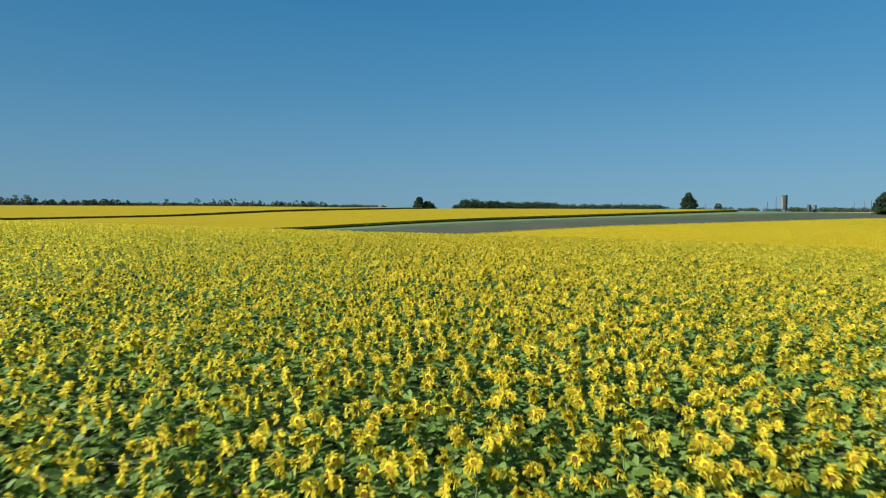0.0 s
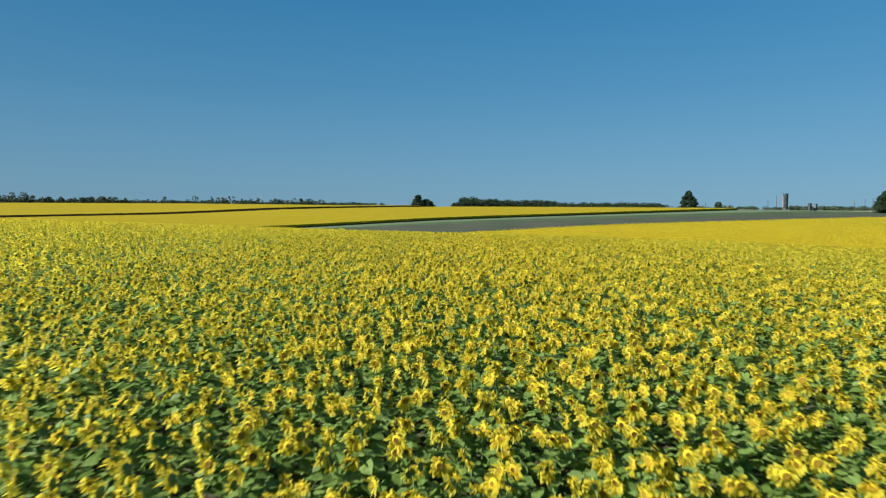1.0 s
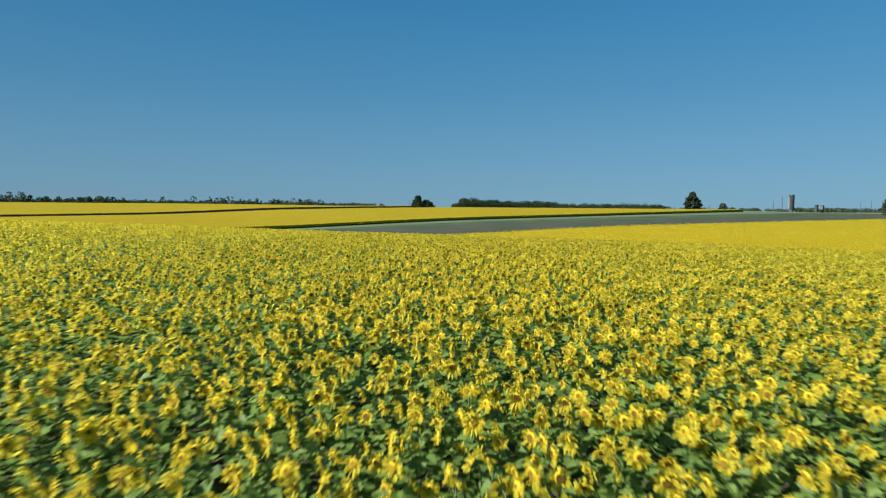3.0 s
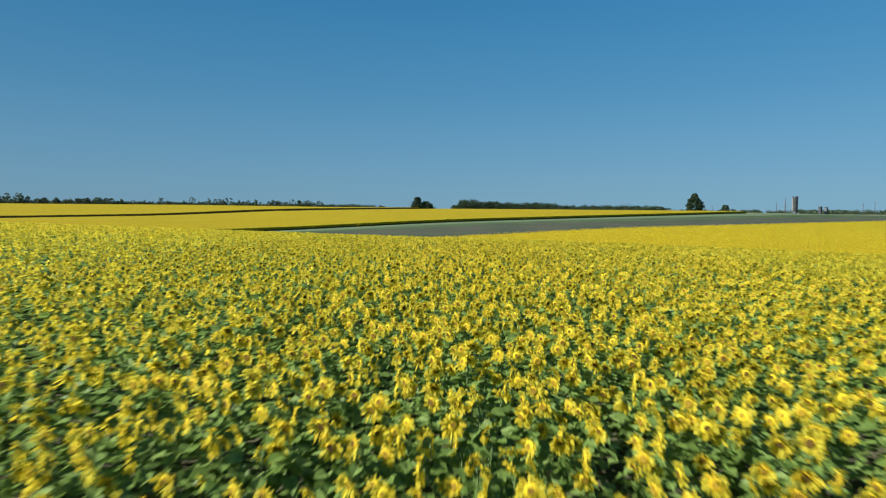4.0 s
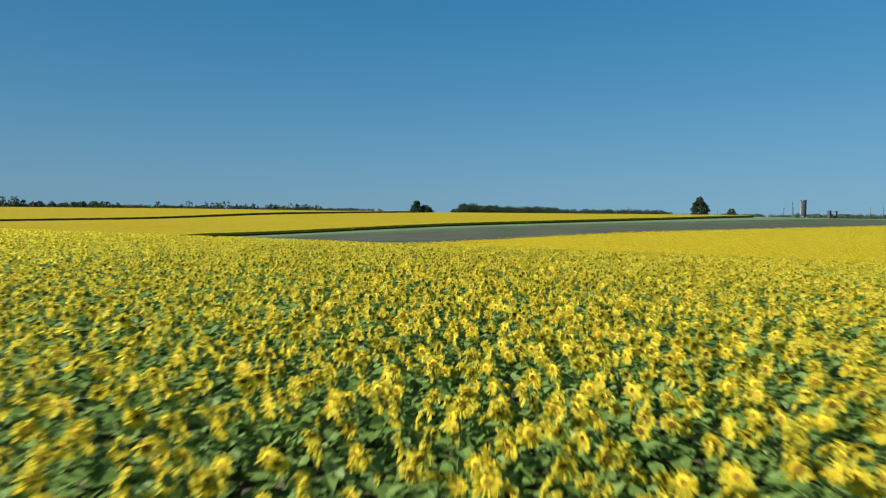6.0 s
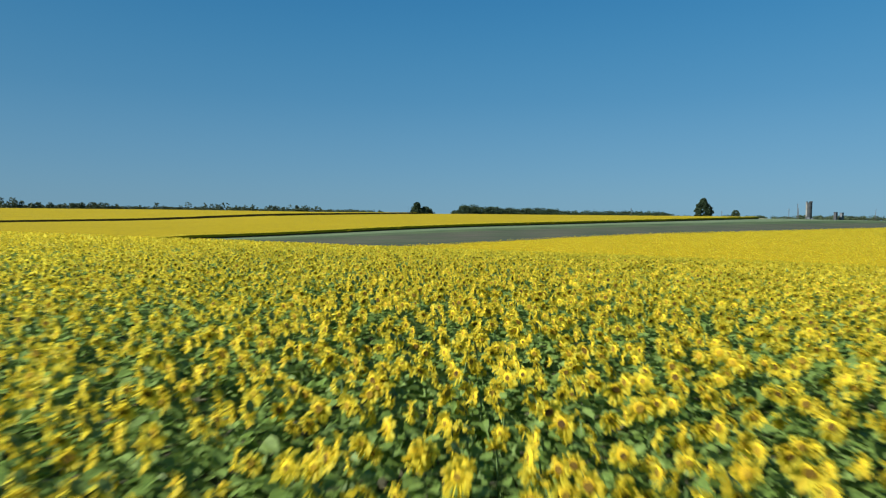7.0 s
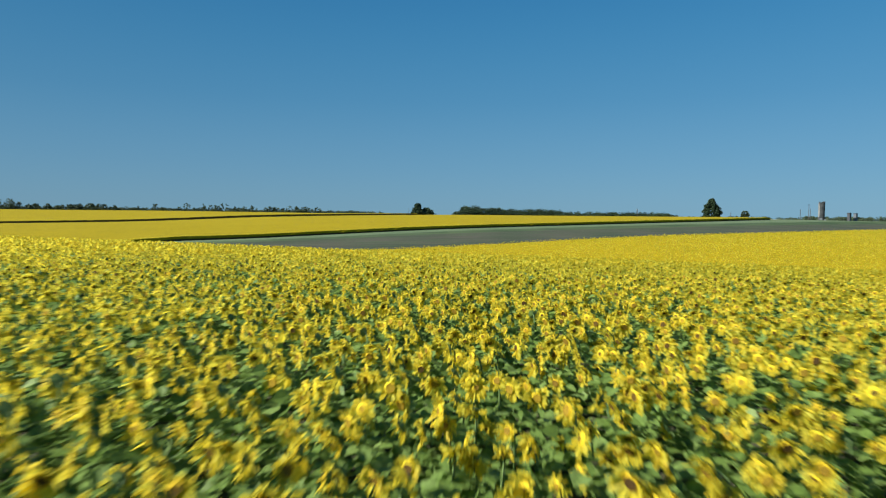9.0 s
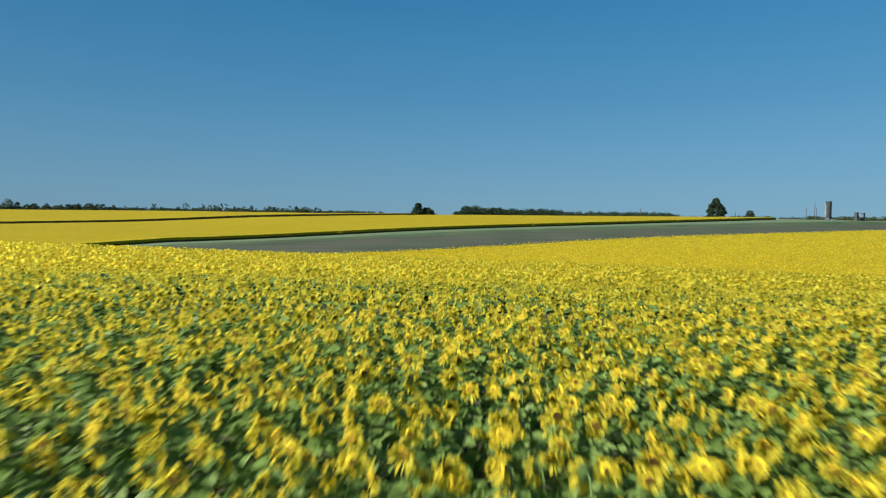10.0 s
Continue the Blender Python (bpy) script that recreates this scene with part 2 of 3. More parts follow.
# ---- sunflowers ----
class Parts:
    """Collects triangles with a material index each."""

    def __init__(self):
        self.v, self.f, self.m = [], [], []

    def add(self, verts, tris, mat):
        base = len(self.v)
        self.v += [tuple(p) for p in verts]
        self.f += [tuple(base + i for i in t) for t in tris]
        self.m += [mat] * len(tris)

    def arrays(self):
        return np.array(self.v, float), np.array(self.f, int), np.array(self.m, int)

    def moved(self, m):
        out = Parts()
        out.v, out.f, out.m = [tuple(m @ Vector(p)) for p in self.v], list(self.f), list(self.m)
        return out

    def join(self, other):
        base = len(self.v)
        self.v += other.v
        self.f += [tuple(base + i for i in t) for t in other.f]
        self.m += other.m
        return self


def petals_of(rng, radius, count, detail, down):
    """Overlapping ray florets round the local z axis; the face looks along +z. They are broad and blunt,
    ragged in length, and flop towards down, which is the ground's direction in the head's own space."""
    out = Parts()
    cup = rng.uniform(-0.30, 0.75)
    limp = rng.uniform(0.05, 0.40)
    wide = math.pi / count * (1.2, 1.45, 1.6)[detail]
    for k in range(count):
        a = 2 * math.pi * (k + rng.uniform(-0.3, 0.3)) / count
        length = radius * rng.uniform(0.48, 0.68) * (0.65 if rng.random() < 0.15 else 1.0)
        start = radius * 0.40
        lift = cup + rng.uniform(-0.3, 0.3) + (0.12 if k % 2 else -0.12)
        curl = rng.uniform(-0.6, 0.5)
        skew = rng.uniform(-0.25, 0.25)
        twist = rng.uniform(-1.4, 1.4)
        base = 0.0 if k % 2 else -0.006

        def spot(f, w):
            r, g = start + length * f, a + skew * f * f + wide * w
            fall = limp * length * f * f
            return (math.cos(g) * r + down.x * fall, math.sin(g) * r + down.y * fall,
                    base + length * (lift * f + curl * f * f) + radius * w * twist * f * 0.3 + down.z * fall)

        if detail == 0:
            out.add([spot(0, 1), spot(0, -1), spot(1, -0.72), spot(1, 0.72)], [(0, 1, 2), (0, 2, 3)], 0)
        elif detail == 1:
            out.add([spot(0, 0.8), spot(0, -0.8), spot(0.72, -0.85), spot(0.72, 0.85), spot(1.02, 0)], [(0, 1, 2), (0, 2, 3), (3, 2, 4)], 0)
        else:
            verts = []
            for f, w in ((0, 0.7), (0.45, 0.95), (0.82, 0.72)):
                verts += [spot(f, w), spot(f, -w)]
            verts.append(spot(1.05, 0))
            out.add(verts, [(0, 1, 3), (0, 3, 2), (2, 3, 5), (2, 5, 4), (4, 5, 6)], 0)
    return out


def dome(radius_in, radius_out, z_in, z_out, sides, mat, cap):
    out = Parts()
    ring = [(math.cos(2 * math.pi * k / sides), math.sin(2 * math.pi * k / sides)) for k in range(sides)]
    verts = [(c * radius_out, s * radius_out, z_out) for c, s in ring]
    if cap:
        verts.append((0, 0, z_in))
        tris = [(k, (k + 1) % sides, sides) for k in range(sides)]
    else:
        verts += [(c * radius_in, s * radius_in, z_in) for c, s in ring]
        tris = []
        for k in range(sides):
            n = (k + 1) % sides
            tris += [(k, n, sides + n), (k, sides + n, sides + k)]
    out.add(verts, tris, mat)
    return out


def leaf_of(rng, length, width, rows):
    """A heart-shaped, folded, drooping blade from the origin along +x."""
    out = Parts()
    droop, fold = rng.uniform(0.1, 0.6), rng.uniform(0.0, 0.3)
    wave = rng.uniform(-0.2, 0.2)

    def spot(f, w):
        side = abs(w) * fold + w * wave
        return (length * f * (1 - 0.15 * droop * f), width * w * 0.5, -length * droop * f * f + width * side * 0.6)

    if rows == 2:
        out.add([spot(0, 0), spot(0.36, 1), spot(1, 0), spot(0.36, -1)], [(0, 2, 1), (0, 3, 2)], 3)
    elif rows == 3:
        out.add([spot(0.06, 0), spot(0.16, 0.86), spot(0.62, 0.84), spot(1, 0), spot(0.62, -0.84), spot(0.16, -0.86)], [(0, 3, 2), (0, 2, 1), (0, 4, 3), (0, 5, 4)], 3)
    else:
        profile = [(0.04, 0.20), (0.06, 0.78), (0.28, 1.0), (0.58, 0.84), (0.82, 0.48), (1.0, 0.0)]
        verts = []
        for f, w in profile:
            verts += [spot(f, 0), spot(f, w * rng.uniform(0.92, 1.06)), spot(f, -w * rng.uniform(0.92, 1.06))]
        tris = []
        for k in range(len(profile) - 1):
            b = 3 * k
            if k == len(profile) - 2:
                tris += [(b, b + 3, b + 1), (b, b + 2, b + 3)]
            else:
                tris += [(b, b + 3, b + 4), (b, b + 4, b + 1), (b, b + 2, b + 5), (b, b + 5, b + 3)]
        out.add(verts, tris, 3)
    return out


def tube(points, radii, sides, mat):
    out = Parts()
    verts, tris = [], []
    for k, (p, r) in enumerate(zip(points, radii)):
        p = Vector(p)
        d = (Vector(points[min(k + 1, len(points) - 1)]) - Vector(points[max(k - 1, 0)])).normalized()
        u = d.orthogonal().normalized()
        w = d.cross(u)
        verts += [p + r * (math.cos(2 * math.pi * j / sides) * u + math.sin(2 * math.pi * j / sides) * w) for j in range(sides)]
        if k:
            for j in range(sides):
                a, b = (k - 1) * sides + j, (k - 1) * sides + (j + 1) % sides
                tris += [(a, b, b + sides), (a, b + sides, a + sides)]
    out.add(verts, tris, mat)
    return out


def head_pose(height, elevation):
    """The head looks along +x, raised by elevation degrees."""
    return Matrix.Translation((0.07, 0, height)) @ Euler((0, radians(90 - elevation), 0)).to_matrix().to_4x4()


def nod(rng):
    """Degrees by which a head looks up; most hang a little."""
    return max(-62, min(36, rng.gauss(-13, 23)))


def ground_in(face):
    """The direction of the ground in a head's own space."""
    return face.to_3x3().inverted() @ Vector((0, 0, -1))


def flower_pieces(rng, level):
    """Pieces of one plant, by name, in the plant's own space; level 0 is the finest."""
    height = rng.uniform(1.40, 1.60)
    radius = rng.uniform(0.102, 0.143)
    face = head_pose(height, nod(rng))
    got = {}
    got["petals"] = petals_of(rng, radius, (30, 23, 16)[level], 2 - level, ground_in(face)).moved(face)
    sides = (14, 8, 5)[level]
    inner = radius * rng.uniform(0.18, 0.36)
    got["disc"] = dome(0, inner, 0.016, 0.018, sides, 1, True).moved(face)
    got["floret_ring"] = dome(inner, radius * rng.uniform(0.42, 0.50), 0.020, 0.002, sides, 2, False).moved(face)
    got["calyx"] = dome(0, radius * 0.54, -0.035, -0.010, (12, 7, 4)[level], 5, True).moved(face)
    back = face @ Vector((0, 0, -0.035))
    if level < 2:
        bend = Vector((0.0, 0, height - 0.02))
        line = [(0, 0, 0), (0.01, 0.01, 0.7), (-0.02, 0, height - 0.14), bend, back]
        thick = [0.016, 0.015, 0.011, 0.010, 0.012]
        if level:
            line, thick = line[2:], thick[2:]
        got["stem"] = tube(line, thick, (6, 3)[level], 4)
    leaves = []
    count = (16, 13, 9)[level]
    for k in range(count):
        f = k / (count - 1)
        z = height * (0.54 + 0.345 * f ** 0.75) - 0.02
        size = rng.uniform(0.85, 1.2) * (0.208 - 0.066 * f) * (1.0, 1.06, 1.18)[level]
        a = 137.5 * k + rng.uniform(-30, 30)
        m = Matrix.Translation((0, 0, z)) @ Euler((radians(rng.gauss(0, 17)), radians(rng.uniform(-24, 14)), radians(a))).to_matrix().to_4x4()
        reach = Matrix.Translation((0.02 + 0.19 * rng.random() * (1.25 - f), 0, 0))
        blade = leaf_of(rng, size, size * rng.uniform(0.82, 1.05), (5, 3, 3)[level])
        leaves.append(blade.moved(m @ reach))
        if level == 0:
            leaves[-1].join(tube([m @ Vector((0, 0, -0.02)), m @ reach @ Vector((0.01, 0, 0))], [0.005, 0.003], 3, 4))
    got["leaves"] = leaves
    return got


def whole_plant(rng, level):
    got = flower_pieces(rng, level)
    out = Parts()
    for name, piece in got.items():
        for p in (piece if name == "leaves" else [piece]):
            out.join(p)
    return out.arrays()


def small_plant(rng):
    """A plant at middle distance: nine petals, a disc and two blades."""
    out = Parts()
    radius = rng.uniform(0.106, 0.145)
    face = head_pose(rng.uniform(1.40, 1.6), nod(rng))
    out.join(petals_of(rng, radius, 9, 0, ground_in(face)).moved(face))
    out.join(dome(0, radius * rng.uniform(0.24, 0.40), 0.022, 0.010, 5, 2 if rng.random() < 0.55 else 1, True).moved(face))
    for a in (70, 250):
        m = Matrix.Translation((0, 0, rng.uniform(1.2, 1.38))) @ Euler((0, 0, radians(a + rng.uniform(-40, 40)))).to_matrix().to_4x4()
        out.join(leaf_of(rng, 0.29, 0.27, 2).moved(m))
    return out.arrays()


def tiny_plant(rng, eye=True):
    """A far plant: a cupped head over the leaf roof."""
    out = Parts()
    face = head_pose(1.5 + rng.uniform(-0.08, 0.08), rng.uniform(-55, 5))
    out.join(dome(0, 0.128, -0.05, 0.0, 5, 0, True).moved(face))
    if eye:
        out.join(dome(0, 0.045, 0.012, 0.006, 4, 1, True).moved(face))
    return out.arrays()


FACING, FACE_SPREAD = 219, 40     # degrees from +x, where the heads look


def scatter(name, plants, spots, seed, facing=radians(FACING), spread=FACE_SPREAD):
    """Joins copies of the plants at the spots (x, y) into one mesh, each turned about facing."""
    rng = np.random.default_rng(seed)
    turn = facing + np.radians(rng.normal(0, spread, len(spots)))
    size = rng.uniform(0.90, 1.10, len(spots))
    kind = rng.integers(0, len(plants), len(spots))
    V, F, M, base = [], [], [], 0
    z = ground_z(spots[:, 0], spots[:, 1])
    for k, (v, f, m) in enumerate(plants):
        pick = np.where(kind == k)[0]
        if not len(pick):
            continue
        c, s, g = np.cos(turn[pick])[:, None], np.sin(turn[pick])[:, None], size[pick][:, None]
        lean = rng.normal(0, 0.05, (len(pick), 2))
        x = v[None, :, 0] * c - v[None, :, 1] * s + lean[:, :1] * v[None, :, 2]
        y = v[None, :, 0] * s + v[None, :, 1] * c + lean[:, 1:] * v[None, :, 2]
        P = np.stack([x * g + spots[pick, 0][:, None], y * g + spots[pick, 1][:, None], v[None, :, 2] * g + z[pick][:, None]], 2)
        V.append(P.reshape(-1, 3))
        F.append((f[None] + (np.arange(len(pick)) * len(v))[:, None, None] + base).reshape(-1, 3))
        M.append(np.tile(m, len(pick)))
        base += len(pick) * len(v)
    return make_mesh(name, np.concatenate(V), np.concatenate(F), PLANT_MATS, np.concatenate(M))


def rows_of_spots(x0, x1, y0, y1, row, gap, seed):
    """Drilled rows, a little uneven, with some plants missing."""
    rng = np.random.default_rng(seed)
    a = radians(31)
    reach = math.hypot(max(abs(x0), abs(x1)), max(abs(y0), abs(y1))) + 5
    u, v = np.meshgrid(np.arange(-reach, reach, gap), np.arange(-reach, reach, row))
    u = u.ravel() + rng.normal(0, gap * 0.25, u.size)
    v = v.ravel() + rng.normal(0, row * 0.14, v.size)
    x, y = u * math.cos(a) - v * math.sin(a), u * math.sin(a) + v * math.cos(a)
    keep = (x > x0) & (x < x1) & (y > y0) & (y < y1) & (rng.random(x.size) > 0.04)
    return np.stack([x[keep], y[keep]], 1)


NEAR_MOST = 300


def flight_x(y):
    """Where the flight line runs over the near field."""
    return np.interp(y, [0, 17.5, 36, 56, 87], [0.05, 1.3, 2.55, 4.05, 6.1])


spots = rows_of_spots(-95, 110, -4, 118, 0.68, 0.188, 5)
side_way = np.abs(spots[:, 0] - flight_x(spots[:, 1]))
ahead = spots[:, 1]
seen = side_way < np.maximum(4 + 0.80 * ahead, 19)
spots, side_way, ahead = spots[seen], side_way[seen], ahead[seen]
close = (side_way < 0.35) & (ahead > 7.4) & (ahead < 63)
cone = side_way < 4 + 0.80 * ahead
middle = ~close & cone & (ahead > 4) & (side_way < 4.6) & (ahead < 64)
wide = ~close & ~middle & cone & (ahead > 4) & (side_way < 14.5) & (ahead < 72)
thin_out = np.random.default_rng(3).random(len(spots))
outer = ~close & ~middle & ~wide & (ahead < 82) & (thin_out < 0.82)
edge_on = ~close & ~middle & ~wide & (ahead >= 82) & (thin_out < 0.6)
rng = random.Random(11)
field_mid = new("sunflower_crop", scatter("sunflower_crop", [whole_plant(rng, 1) for _ in range(14)], spots[middle], 21))
tagged(field_mid, "dense yellow sunflowers in full bloom over dark green leaves", "sunflower crop", "sunflower field", "stuff")
field_wide = new("sunflower_crop", scatter("sunflower_crop", [whole_plant(rng, 2) for _ in range(14)], spots[wide], 22))
tagged(field_wide, "dense yellow sunflowers in full bloom over dark green leaves", "sunflower crop", "sunflower field", "stuff")
far_spots = rows_of_spots(-110, 260, 84, 345, 0.88, 0.66, 6)
bx, by = far_spots[:, 0], far_spots[:, 1]
keep = (beyond(EDGE_RIGHT, bx, by) < -0.3) & ((by > 118) | (bx < -95) | (bx > 110)) & (bx > -110 + 0.3 * (by - 84)) & (bx < 0.80 * by + 12)
field_outer = new("sunflower_crop", scatter("sunflower_crop", [small_plant(rng) for _ in range(12)], spots[outer], 24))
tagged(field_outer, "dense yellow sunflowers in full bloom over dark green leaves", "sunflower crop", "sunflower field", "stuff")
field_far = new("sunflower_crop", scatter("sunflower_crop", [tiny_plant(rng, False) for _ in range(8)], np.concatenate([far_spots[keep], spots[edge_on]]), 23))
tagged(field_far, "distant sunflower crop in bloom on the valley slope", "sunflower crop", "sunflower field", "stuff")


def crop_material(name, stops):
    """The closed leaf roof of a crop seen from afar, with heads over it and faint drill rows."""
    m, nodes, links, b = material(name, 0.9, 0.05)
    fine, clump, wide_n = tex_noise(nodes, links, 4.5, 4), tex_noise(nodes, links, 0.5, 3), tex_noise(nodes, links, 0.03, 3)
    tc, mp, rows = nodes.new("ShaderNodeTexCoord"), nodes.new("ShaderNodeMapping"), nodes.new("ShaderNodeTexNoise")
    mp.inputs["Rotation"].default_value = (0, 0, -radians(31))
    mp.inputs["Scale"].default_value = (0.006, 0.16, 1)
    links.new(tc.outputs["Object"], mp.inputs["Vector"])
    links.new(mp.outputs["Vector"], rows.inputs["Vector"])
    rows.inputs["Scale"].default_value, rows.inputs["Detail"].default_value = 1.0, 3
    v = math_node(nodes, links, "MULTIPLY_ADD", clump.outputs["Fac"], 0.30, fine.outputs["Fac"])
    v = math_node(nodes, links, "MULTIPLY_ADD", wide_n.outputs["Fac"], 0.12, v)
    v = math_node(nodes, links, "MULTIPLY_ADD", rows.outputs["Fac"], 0.22, v)
    r = ramp(nodes, stops)
    links.new(v, r.inputs["Fac"])
    links.new(r.outputs["Color"], b.inputs["Base Color"])
    bump(nodes, links, b, fine.outputs["Fac"], 0.7, 0.2)
    return m


ROOF = crop_material("crop_roof", [(0.46, (0.09, 0.088, 0.012)), (0.66, (0.192, 0.150, 0.007)), (0.85, (0.262, 0.205, 0.008)), (1.0, (0.31, 0.242, 0.011))])
LEAF_ROOF = crop_material("leaf_roof", [(0.45, (0.19, 0.150, 0.011)), (0.65, (0.27, 0.203, 0.007)), (0.9, (0.335, 0.255, 0.009))])


GREEN_ROOF = crop_material("green_leaf_roof", [(0.56, (0.036, 0.058, 0.017)), (0.78, (0.064, 0.096, 0.025)), (0.92, (0.12, 0.135, 0.026)), (1.0, (0.26, 0.22, 0.022))])
# dry lower leaves of the crop edge, its shade put into the colour
EDGE_LEAF = thin("shaded_dry_edge_leaf", [(0.0, (0.045, 0.042, 0.020)), (1.0, (0.085, 0.070, 0.032))], 0.1, 0.8, 0.1, grain=2.0, grain_to=0.5)


def crop_sheet(name, edge_p, edge_q, start, end, depth, steps, top=1.42, roof=None, keep=None, side=1, rough=0.10, fringe=0.5, leafy=None):
    """A block of standing crop: a rough leaf roof behind an upright edge, following the ground."""
    p, q = Vector(edge_p), Vector(edge_q)
    d = (q - p).normalized()
    back = Vector((-d.y, d.x)) * side
    s = np.arange(start, end + 0.1, steps)
    t = graded([(0, 0.6), (6, 3), (42, 6 if leafy is None else 2.5), (depth, 1)])
    S, T = np.meshgrid(s, t)
    x, y = p.x + d.x * S + back.x * T, p.y + d.y * S + back.y * T
    rng = np.random.default_rng(int(depth))
    z = ground_z(x, y) + top + rng.normal(0, rough, x.shape)
    fx, fy = p.x + d.x * s, p.y + d.y * s
    foot_z = ground_z(fx, fy)
    mid = np.stack([fx - 0.05 * back.x + rng.normal(0, 0.1, len(s)), fy - 0.05 * back.y + rng.normal(0, 0.1, len(s)), foot_z + top - fringe], 1)
    foot = np.stack([fx, fy, foot_z - 0.1], 1)
    verts = np.concatenate([foot, mid, np.stack([x.ravel(), y.ravel(), z.ravel()], 1)])
    faces = grid_faces(len(t) + 2, len(s))
    if side < 0:
        faces = faces[:, ::-1]
    index = np.zeros(len(faces), int)
    index[:len(s) - 1] = 1
    if keep is not None:
        mid_face = verts[faces].mean(1)
        good = keep(mid_face[:, 0], mid_face[:, 1])
        faces, index = faces[good], index[good]
    if leafy is not None:
        mid_face = verts[faces].mean(1)
        index = np.where((index == 0) & leafy(mid_face[:, 0], mid_face[:, 1]), 2, index)
    return new(name, make_mesh(name, verts, faces, [roof, EDGE_LEAF, GREEN_ROOF], index))


def edge_plants(p, q, start, end, deep, gap, seed):
    """The first plants of a far field, along its edge."""
    p, q = Vector(p), Vector(q)
    d = (q - p).normalized()
    rng = np.random.default_rng(seed)
    n = int((end - start) * deep / gap)
    s, t = rng.uniform(start, end, n), rng.uniform(0, deep, n)
    return np.stack([p.x + d.x * s - d.y * t, p.y + d.y * s + d.x * t], 1)


FIELD_P, FIELD_Q = (-74, 261), (217.5, 442.2)
BACK_P, BACK_Q = (-308.9, 435), (-43.5, 580)
TRACK = (EDGE_BACK[0], EDGE_BACK[1], EDGE_BACK[2] - 42)
second = crop_sheet("sunflower_field", FIELD_P, FIELD_Q, -480, 328, 420, 2.0, roof=ROOF, rough=0.035, fringe=0.8, keep=lambda x, y: beyond(TRACK, x, y) < 0)
tagged(second, "far sunflower field in bloom with a dark leafy edge", "sunflower field", kind="stuff")
third = crop_sheet("sunflower_field", BACK_P, BACK_Q, -560, 330, 480, 3.0, top=2.1, roof=ROOF, rough=0.035, fringe=0.2)
tagged(third, "distant sunflower field in bloom below a line of trees", "sunflower field", kind="stuff")
slope = crop_sheet("sunflower_field", (5.8, 181.2), (217.5, 333.5), -190, 318, 330, 2.0, top=1.2, roof=LEAF_ROOF, side=-1, rough=0.06,
                   keep=lambda x, y: (y > 83) | (y < 3.5) | (np.abs(x - flight_x(y)) > np.minimum(15, 3 + 0.80 * y)), leafy=lambda x, y: y < 62)
tagged(slope, "leaf roof of the sunflower crop in the valley", "sunflower field", kind="stuff")
rim = np.concatenate([edge_plants(FIELD_P, FIELD_Q, -330, 328, 4, 0.45, 41), edge_plants(BACK_P, BACK_Q, -300, 330, 3, 0.8, 42)])
rim_ob = new("sunflower_crop", scatter("sunflower_crop", [tiny_plant(rng) for _ in range(8)], rim, 43))
tagged(rim_ob, "uneven outer plants of far sunflower fields", "sunflower crop", "sunflower field", "stuff")


# ---- the sunflowers that the flight passes nearest, each with its parts ----
def part(name, parts, parent, mats, smooth=False):
    v, f, m = parts.arrays()
    used = sorted(set(m.tolist()))
    me = make_mesh(name, v, f, [mats[k] for k in used], [used.index(k) for k in m], smooth)
    ob = new(name, me)
    ob.parent = parent
    return ob


def sunflower(rng):
    got = flower_pieces(rng, 0)
    top = new("sunflower")
    part("stem", got["stem"], top, PLANT_MATS, True)
    for blade in got["leaves"]:
        part("leaf", blade, top, PLANT_MATS)
    head = part("head", got["calyx"], top, PLANT_MATS, True)
    for name in ("petals", "disc", "floret_ring"):
        part(name, got[name], head, PLANT_MATS)
    return tagged(top, "yellow sunflower in bloom with broad green leaves", "sunflower", "sunflowers of the near field")


rng = random.Random(31)
models = [sunflower(rng) for _ in range(6)]
near_spots = spots[close]
near_spots = near_spots[np.argsort(near_spots[:, 1])][:NEAR_MOST]
for k, (px, py) in enumerate(near_spots):
    m = pose(px, py, float(ground_z(px, py)), rng.gauss(0, 2.5), rng.gauss(0, 2.5), FACING + rng.gauss(0, FACE_SPREAD)) @ Matrix.Scale(rng.uniform(0.92, 1.08), 4)
    if k < len(models):
        models[k].matrix_basis = m
    else:
        copy_thing(models[k % len(models)], m).matrix_basis = m


# ---- trees, woods ----
NEEDLE = thin("dark_foliage", [(0.0, (0.026, 0.046, 0.027)), (0.6, (0.040, 0.068, 0.036)), (1.0, (0.060, 0.094, 0.046))], 0.12, 0.8, 0.08, grain=2.0, grain_to=0.7)
FOLIAGE = thin("foliage", [(0.0, (0.038, 0.064, 0.036)), (0.6, (0.060, 0.092, 0.050)), (1.0, (0.086, 0.120, 0.064))], 0.15, 0.7, 0.2, grain=2.0, grain_to=0.7)


def bark_material():
    m, nodes, links, b = material("bark", 0.9, 0.15)
    n = tex_noise(nodes, links, 6.0, 5)
    r = ramp(nodes, [(0.3, (0.07, 0.05, 0.035)), (0.7, (0.19, 0.145, 0.10))])
    links.new(n.outputs["Fac"], r.inputs["Fac"])
    links.new(r.outputs["Color"], b.inputs["Base Color"])
    bump(nodes, links, b, n.outputs["Fac"], 0.6, 0.05)
    return m


BARK = bark_material()


